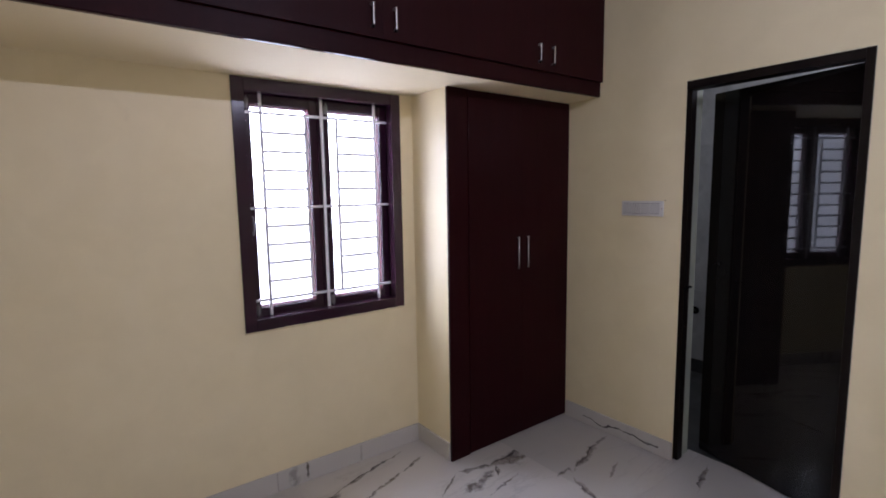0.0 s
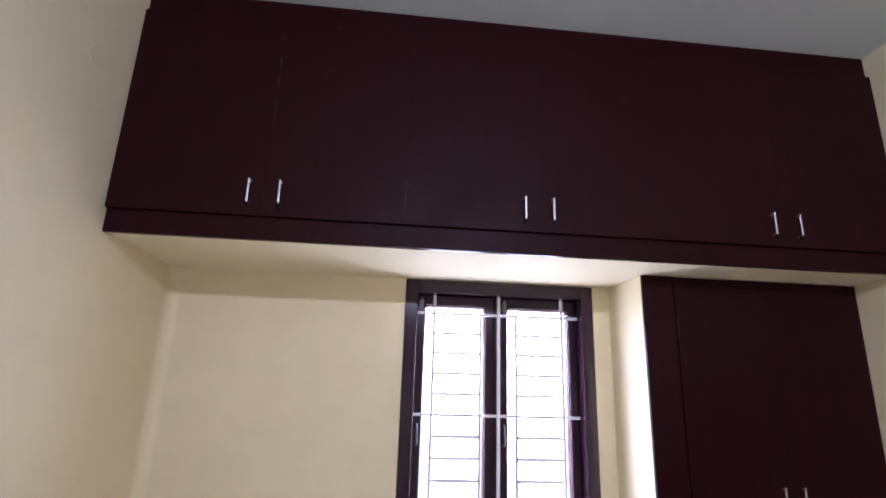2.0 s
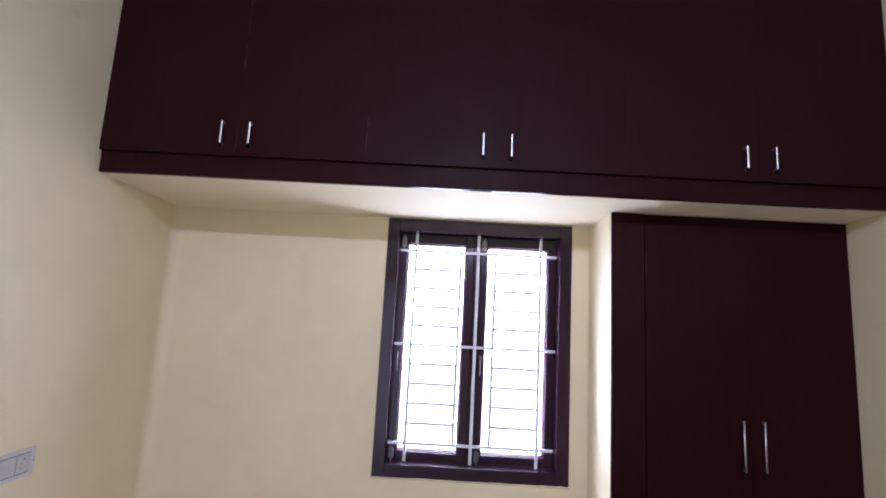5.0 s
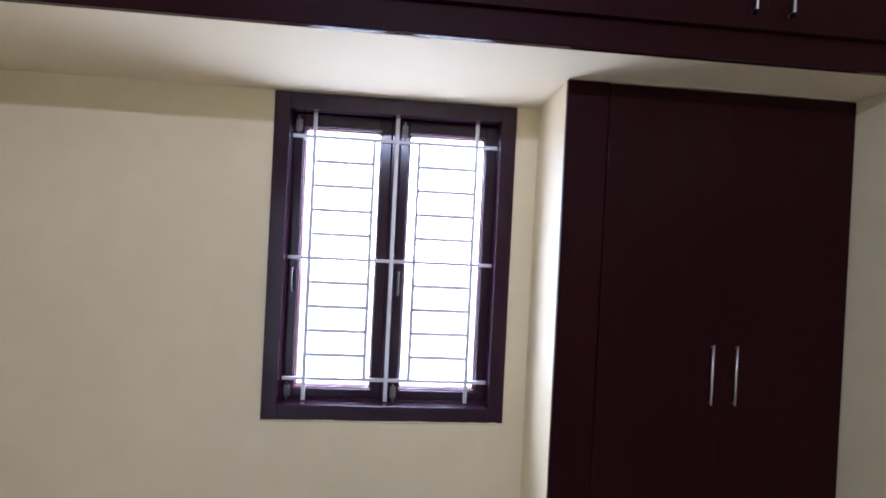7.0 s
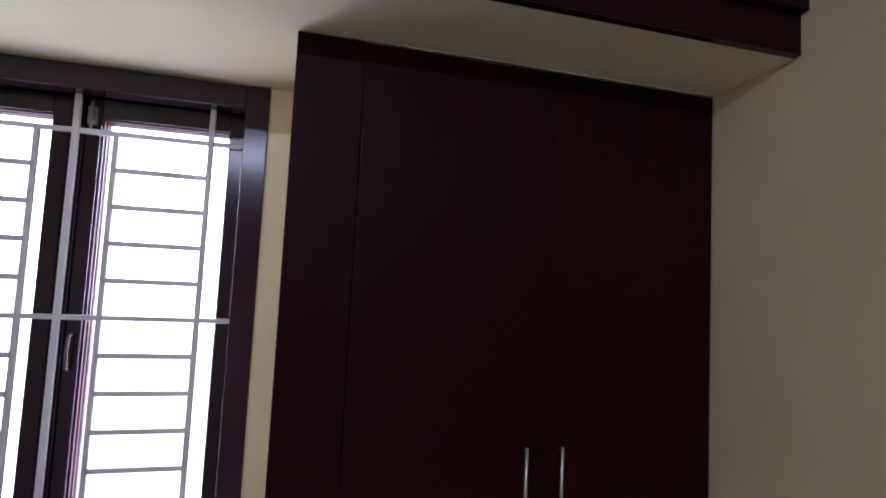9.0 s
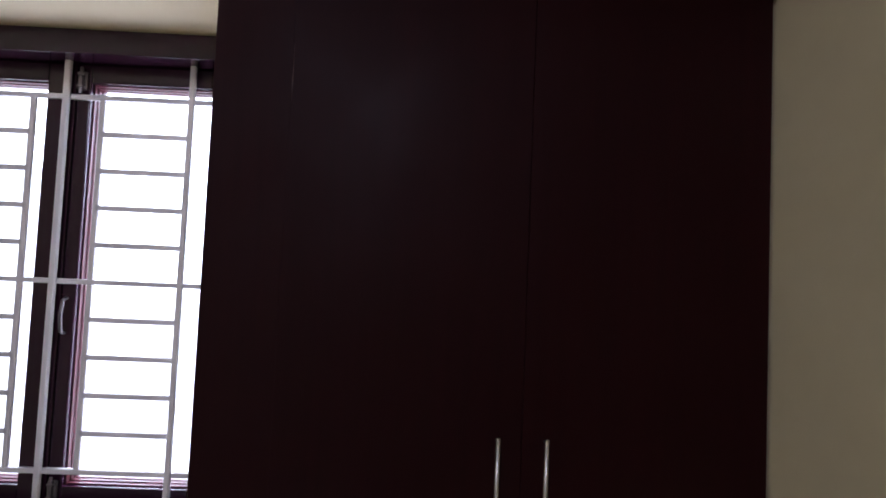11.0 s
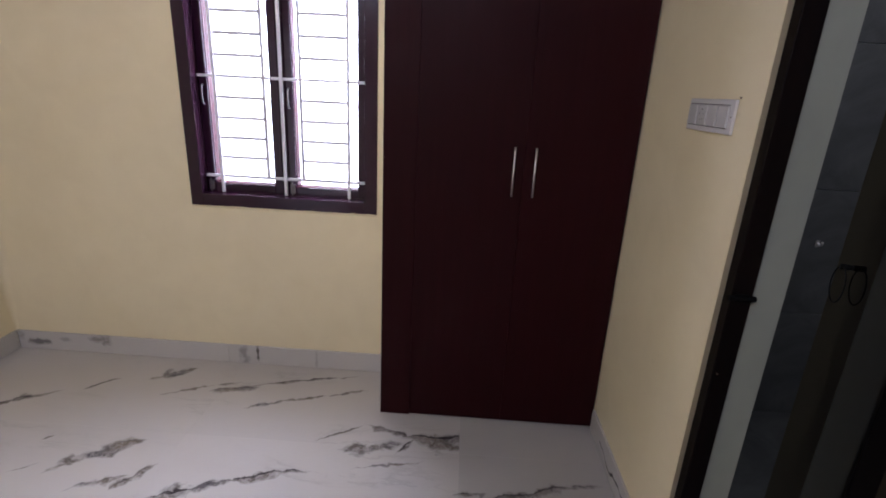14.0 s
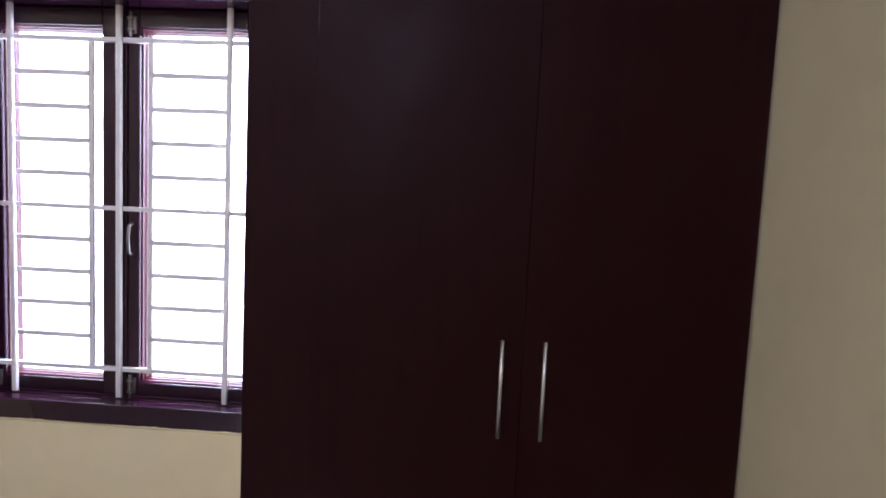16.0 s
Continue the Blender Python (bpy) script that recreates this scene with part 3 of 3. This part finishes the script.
def chip(parent, x, y, z0, z1, w):
    """A pale sliver where the laminate's edge has been knocked: thin, ragged and tapering."""
    rnd = random.Random(int(z1 * 1000))
    bm = bmesh.new()
    n, rows = max(int((z1 - z0) / 0.012), 3), []
    for i in range(n + 1):
        t = i / n
        half = w * (0.2 + 0.8 * rnd.random()) * math.sin(math.pi * (0.05 + 0.9 * t)) / 2
        dx = 0.0008 * (rnd.random() - 0.5)
        z = z0 + (z1 - z0) * t
        rows.append([bm.verts.new((x + dx - half, y, z)), bm.verts.new((x + dx, y - 0.0006, z)), bm.verts.new((x + dx + half, y, z)), bm.verts.new((x + dx, y + 0.0004, z))])
    for a, b in zip(rows, rows[1:]):
        for k in range(4):
            bm.faces.new((a[k], b[k], b[(k + 1) % 4], a[(k + 1) % 4]))
    bm.faces.new(rows[0])
    bm.faces.new(rows[-1][::-1])
    return part("worn_edge", bm, CHIPPED, parent, "pale chipped edge of the laminate")


# ---- loft cupboards ----
loft = thing("loft_cupboard", X0, LOFT_Y, LOFT_Z, "long maroon laminate loft cupboard with six closed doors under the ceiling", "cupboard")
block("fascia", (0.002, X1 - X0 - 0.002, -0.018, -0.0005, 0.0045, 0.088), LAMINATE, loft, bevel=0.0012)
block("edge_strip", (0.002, X1 - X0 - 0.002, -0.019, -0.0005, 0, 0.0042), FASCIA, loft, "polished strip along the lower edge", bevel=0.0014)
block("top_rail", (0.002, X1 - X0 - 0.002, -0.018, 0.0, 0.9, TOP - LOFT_Z - 0.001), LAMINATE, loft, bevel=0.0015)
block("carcass", (0.002, X1 - X0 - 0.002, -0.0, 0.015, 0.088, 0.9), LAMINATE, loft, "dark inside of the cupboard behind its doors")
edges = [v - X0 for v in (X0 + 0.005, 0.184, 0.697, 1.209, 1.718, 2.226, X1 - 0.005)]
for k, (a, b) in enumerate(zip(edges, edges[1:])):
    dw = b - a
    d = block("cupboard_door", (a + 0.0001, a + dw - 0.0001, -0.038, -0.0005, 0.0865, 0.906), LAMINATE, loft, bevel=0.0003)
    hx = (a + dw - 0.056) if k % 2 == 0 else a + 0.054
    strap_handle(d, hx, -0.038, 0.122, 0.220)

loft_doors = [o for o in loft.children if o.name.startswith("cupboard_door")]
for k, z0, z1, w in ((0, 0.81, 0.850, 0.003), (0, 0.70, 0.76, 0.002), (0, 0.60, 0.66, 0.002), (0, 0.44, 0.56, 0.0022), (0, 0.11, 0.20, 0.0015), (1, 0.235, 0.262, 0.0045), (1, 0.13, 0.23, 0.0018)):
    chip(loft_doors[k], edges[k + 1] - 0.002, -0.0382, z0, z1, w)
chip(loft_doors[2], 0.705 - X0, -0.0382, 0.234, 0.244, 0.003)
chip(loft_doors[1], 0.395 - X0, -0.0382, 0.895, 0.903, 0.005)

# ---- wardrobe ----
ward = thing("wardrobe", WARD_X, WARD_Y, 0, "built-in maroon laminate wardrobe with two closed doors beside the window", "wardrobe")
WW = X1 - WARD_X
WD = Y1 - WARD_Y
block("side_panel", (0.0, 0.075, 0.018, WD, 0, LOFT_Z - 0.001), CREAM, ward, "cream plastered side of the wardrobe")
block("stile", (-0.003, 0.1353, 0.0, 0.0175, 0, LOFT_Z - 0.002), LAMINATE, ward, bevel=0.0008)
block("carcass", (0.136, WW - 0.004, 0.004, 0.018, 0.01, LOFT_Z - 0.004), LAMINATE, ward, "dark inside edge behind the doors")
dw2 = (WW - 0.006 - 0.136) / 2
for k in range(2):
    a = 0.136 + k * dw2
    d = block("wardrobe_door", (a + 0.0003, a + dw2 - 0.0003, -0.006, 0.003, 0.012, LOFT_Z - 0.008), LAMINATE, ward, bevel=0.0005)
    hx = a + dw2 - 0.0425 if k == 0 else a + 0.0415
    handle(d, hx, -0.006, 1.092, 1.290, 0.0042, 0.012, "long brushed steel bar handle")
    if k == 0:
        chip(d, a + 0.003, -0.0062, 1.86, 1.965, 0.0026)

# ---- bathroom door ----
door = thing("door_1", X1, DY0, 0, "glossy black wooden bathroom door standing slightly ajar in a dark frame", "door")
door["kind"] = "structure"
W = DY1 - DY0
FX0, FX1, FE = 0.024, 0.078, 0.018      # the frame sits back in the wall
bm = bmesh.new()
cuboid(bm, FX0, FX1, W - FE, W + 0.03, 0, DZ, 0.002, 2)
cuboid(bm, -0.003, FX1, 0.003, 0.035, 0, DZ, 0.002, 2)
cuboid(bm, -0.0035, FX1 - 0.0005, 0.035, W - 0.001, DZ - 0.044, DZ - 0.001, 0.002, 2)
part("door_frame", bm, DOORFRAME, door, "dark polished wooden door frame")
LW = 0.728
leaf = block("door_leaf", (0, 0.034, 0.0, LW, 0.008, DZ - 0.045), BLACKWOOD, door, "glossy black flush door leaf", 0.002)
leaf.location = (0.066, 0.038, 0)
leaf.rotation_euler = (0, 0, radians(-14.6))
bm = bmesh.new()
ring = [(-0.020, LW - 0.074 + 0.034 * math.sin(k * math.pi / 12), 1.10 + 0.044 * math.cos(k * math.pi / 12)) for k in range(25)]
tube(bm, ring, 0.0016, 8)
tube(bm, [(0, LW - 0.074, 1.144), (-0.024, LW - 0.074, 1.144)], 0.007, 10)
part("ring_handle", bm, BLACKMETAL, leaf, "black metal ring pull", True)
bm = bmesh.new()
tube(bm, [(0.016, W - FE - 0.008, 1.02), (0.080, W - FE - 0.010, 1.02)], 0.0045, 10)
for x in (0.020, 0.076):
    tube(bm, [(x - 0.007, W - FE - 0.007, 1.02), (x + 0.006, W - FE - 0.007, 1.02)], 0.0075, 10)
cuboid(bm, 0.035, 0.065, W - FE - 0.006, W - FE + 0.002, 1.01, 1.03)
part("door_latch", bm, BLACKMETAL, door, "black sliding latch on the frame")


# ---- switch plates ----
def switch_plate(name, m, width, height, modules, label, socket=-1):
    """A modular plate; local x runs along the wall, -y into the room."""
    base = thing(name, 0, 0, 0, label, "switch")
    block("back_box", (-width / 2, width / 2, -0.009, 0, -height / 2, height / 2), PLASTIC, base, bevel=0.003, segs=2)
    mw = (width - 0.028) / modules
    for k in range(modules):
        a = -width / 2 + 0.008 + k * mw
        block("rocker", (a + 0.0022, a + mw - 0.0022, -0.0135, -0.008, -height / 2 + 0.0165, height / 2 - 0.0165), PLASTIC2, base, bevel=0.0015)
        for z in (-height / 2 + 0.0135, height / 2 - 0.0155):
            block("slot", (a + 0.0026, a + mw - 0.0026, -0.0100, -0.0088, z + 0.0003, z + 0.0020), DARK, base, "dark slot beside the rocker")
        if k == socket:
            cx = a + mw / 2
            for px, pz, pr in ((0, 0.015, 0.0026), (-0.010, 0.003, 0.0019), (0.010, 0.003, 0.0019), (-0.010, -0.012, 0.0019), (0.010, -0.012, 0.0019)):
                bm = bmesh.new()
                tube(bm, [(cx + px, -0.0134, pz), (cx + px, -0.0139, pz)], pr, 10)
                part("pin_hole", bm, DARK, base, "dark round pin hole")
    for k in range(1, modules):
        a = -width / 2 + 0.008 + k * mw
        block("divider", (a - 0.0016, a + 0.0016, -0.0105, -0.0087, -height / 2 + 0.0125, height / 2 - 0.0125), PLASTIC, base, "pale plastic bar between the modules")
    block("screw", (width / 2 - 0.010, width / 2 - 0.006, -0.0105, -0.0085, -0.002, 0.002), BRONZE, base, "small screw head")
    base.matrix_world = m
    return base


switch_plate("switch_plate", pose(X1, 1.7145, 1.458, 0, 0, 90 + 180), 0.262, 0.088, 4, "pale grey plastic switch and socket plate on the cream wall", 1)
switch_plate("socket_plate", pose(X0, 1.797, 1.078, 0, 0, 90), 0.28, 0.092, 4, "white plastic switch and socket plate on the cream wall", 3)

# conduit stubs high on the walls
stub = thing("conduit_stub", X1, 1.747, 2.715, "white plastic conduit end sticking out of the cream wall", "pipe")
bm = bmesh.new()
tube(bm, [(0.0, 0, 0), (-0.030, 0, 0)], 0.019, 18)
part("pipe", bm, PVC, stub, smooth=False)
bm = bmesh.new()
tube(bm, [(-0.0302, 0, 0), (-0.0308, 0, 0)], 0.0155, 18)
part("bore", bm, DARK, stub, "dark open end of the conduit")
bm = bmesh.new()
tube(bm, [(0.0, 0, 0), (0.0019, 0, 0)], 0.036, 28)
cap = tagged(part("wall_patch", bm, CREAM), "filled and painted-over conduit opening in the cream wall", "patch")
cap.location = (X0, 1.80, 2.683)

# two nails by the switch plate
for at, turn in (((X1 + 0.003, 1.577, 1.506), 0), ((X1 + 0.032, DY1 - 0.0225, 0.80), 90)):
    bm = bmesh.new()
    tube(bm, [(0.001, 0, 0), (-0.006, 0, 0)], 0.0014, 8)
    tube(bm, [(-0.006, 0, 0), (-0.0075, 0, 0)], 0.0027, 10)
    nail = tagged(part("nail", bm, BRONZE), "small dark nail head in the cream wall", "nail")
    nail.location = at
    nail.rotation_euler = (0, 0, radians(turn))


# fittings on the bathroom tiles
hook = thing("wall_hook", 3.705, BY1 - 0.01, 0.905, "small chrome hook on the dark bathroom tiles", "hook")
block("plate", (-0.008, 0.008, -0.004, 0, -0.016, 0.016), STEEL, hook, bevel=0.001)
bm = bmesh.new()
tube(bm, [(0, -0.004, 0.004), (0, -0.022, -0.004), (0, -0.030, 0.004), (0, -0.031, 0.016)], 0.0050, 8)
part("prong", bm, STEEL, hook, smooth=True)
valve = thing("angle_valve", BX1, 2.10, 0.54, "dark metal angle valve on the bathroom tiles", "valve")
bm = bmesh.new()
tube(bm, [(0, 0, 0), (-0.012, 0, 0)], 0.032, 18)
part("flange", bm, BLACKMETAL, valve)
bm = bmesh.new()
tube(bm, [(-0.012, 0, 0), (-0.06, 0, 0)], 0.013, 12)
tube(bm, [(-0.045, 0, 0), (-0.045, 0, 0.045)], 0.010, 12)
part("spout", bm, BLACKMETAL, valve, smooth=True)


def plaster_smear(name, x0, x1, back, front, z, drop, rise, label):
    """A thin ragged lip of plaster lapping over woodwork between x0 and x1."""
    rnd = random.Random(7)
    bm = bmesh.new()
    rows, n = [], int((x1 - x0) / 0.012)
    lap = 0.0
    for i in range(n + 1):
        lap = 0.6 * lap + 0.4 * rnd.random() ** 3
        x = x0 + (x1 - x0) * i / n
        rows.append([bm.verts.new((x, back, z + drop)), bm.verts.new((x, front, z)), bm.verts.new((x, front + 0.0008, z + rise * lap)), bm.verts.new((x, front + 0.004, z + rise * lap))])
    for a, b in zip(rows, rows[1:]):
        for k in range(3):
            bm.faces.new((a[k], b[k], b[k + 1], a[k + 1]))
        bm.faces.new((a[3], b[3], b[0], a[0]))
    bm.faces.new(rows[0])
    bm.faces.new(rows[-1][::-1])
    return tagged(part(name, bm, CREAM), label, "trim", kind="structure")


plaster_smear("trim_window", WX0 - 0.002, WX1 + 0.002, Y1 + 0.001, FI - 0.0012, WZ0 - 0.001, -0.010, 0.009, "ragged edge of cream plaster under the window frame")
plaster_smear("trim_wardrobe", WARD_X + 0.03, X1 - 0.002, WARD_Y - 0.004, WARD_Y - 0.008, LOFT_Z - 0.001, 0.0015, -0.007, "ragged edge of cream plaster above the wardrobe")

# tube light on the wall behind
lamp = thing("tube_light", TUBE_X, Y0, 2.75, "white batten tube light on the wall", "lamp")
block("batten", (-0.62, 0.62, 0.0, 0.045, -0.018, 0.018), PVC, lamp, bevel=0.003)
for s in (-1, 1):
    block("lamp_holder", (s * 0.605 - 0.012, s * 0.605 + 0.012, 0.045, 0.082, -0.016, 0.016), PVC, lamp, bevel=0.002)
bm = bmesh.new()
tube(bm, [(-0.595, 0.065, 0), (0.595, 0.065, 0)], 0.013, 14)
TUBE = material("tube_glass", (0.9, 0.9, 0.9), 0.3)
part("lamp_tube", bm, TUBE, lamp, "white fluorescent tube", True)

# ---- skirting and tiles ----
SK, ST = 0.108, 0.010


def skirting(name, runs, label):
    base = new(name)
    tagged(base, label, "skirting", kind="structure")
    for x0, y0, x1, y1 in runs:
        along = abs(x1 - x0) > abs(y1 - y0)
        length = max(abs(x1 - x0), abs(y1 - y0))
        k = 0.0
        while k < length - 0.01:
            e = min(k + 1.20, length)
            if along:
                block("skirting_tile", (x0 + k + 0.0008, x0 + e - 0.0008, min(y0, y1), max(y0, y1), 0.001, SK), SKIRTING, base, bevel=0.001)
            else:
                block("skirting_tile", (min(x0, x1), max(x0, x1), y0 + k + 0.0008, y0 + e - 0.0008, 0.001, SK), SKIRTING, base, bevel=0.001)
            k = e
    return base


def run_x(x0, x1, ya, yb):
    return (x0, ya, x1, yb)


skirting("baseboard_north", [(X0, Y1 - ST, WARD_X, Y1)], "veined marble skirting tiles along the window wall")
skirting("baseboard_side", [(WARD_X - ST, WARD_Y + 0.018, WARD_X, Y1 - ST)], "veined marble skirting tiles on the wardrobe's side")
skirting("baseboard_west", [(X0, Y0, X0 + ST, Y1 - ST)], "veined marble skirting tiles along the plain wall")
skirting("baseboard_east", [(X1 - ST, DY1, X1, WARD_Y - 0.008), (X1 - ST, Y0, X1, DY0)], "veined marble skirting tiles beside the doorway")

TX, TY, TW, TL = 2.128, 2.612, 1.20, 0.60
SILL = X1 + 0.20
shared = {}
for i in range(math.floor((X0 - TX) / TW), math.ceil((SILL - TX) / TW)):
    for j in range(math.floor((Y0 - TY) / TL), math.ceil((Y1 - TY) / TL)):
        x0, x1 = max(TX + i * TW, X0), min(TX + (i + 1) * TW, SILL)
        y0, y1 = max(TY + j * TL, Y0), min(TY + (j + 1) * TL, Y1)
        w, d = round(x1 - x0, 4), round(y1 - y0, 4)
        if w < 0.02 or d < 0.02:
            continue
        if (i >= 0, w, d) in shared:
            t = new("tile", shared[i >= 0, w, d])
            t.parent = floor
        else:
            bm = bmesh.new()
            cuboid(bm, 0.0002, w - 0.0002, 0.0002, d - 0.0002, -0.0035, 0.0, 0.0001)
            t = part("tile", bm, GREYER if i >= 0 else MARBLE, floor)
            shared[i >= 0, w, d] = t.data
        t.location = (x0, y0, 0)
tagged(block("bath_floor", (SILL + 0.002, BX1, BY0, BY1, -0.0035, -0.0005), SLATE), "dark slate bathroom floor", "floor", kind="structure")


def wall_tiles(base_name, label, mat_at, face, at, lo, hi, w, h, foot):
    base = new(base_name)
    tagged(base, label, "tiles", kind="structure")
    shared = {}
    k = lo
    while k < hi - 0.01:
        z = foot
        while z < TOP - 0.02:
            mat = mat_at(z)
            if mat not in shared:
                bm = bmesh.new()
                if face == "x":
                    cuboid(bm, 0, 0.01, 0.0015, w - 0.0015, 0.0015, h - 0.0015, 0.001)
                else:
                    cuboid(bm, 0.0015, w - 0.0015, -0.01, 0, 0.0015, h - 0.0015, 0.001)
                t = part("tile", bm, mat, base)
                shared[mat] = t.data
            else:
                t = new("tile", shared[mat])
                t.parent = base
            t.location = (at, k, z) if face == "x" else (k, at, z)
            z += h
        k += w
    return base


wall_tiles("bath_tiles_east", "blue grey bathroom wall tiles over dark ones", lambda z: SLATE if z < 0 else PALETILE, "x", BX1, BY0, BY1, 0.6, 0.6, -0.486)
wall_tiles("bath_tiles_north", "dark slate bathroom wall tiles with pale joints", lambda z: SLATE, "y", BY1, X1 + WALL, BX1, 0.6, 0.6, -0.046)
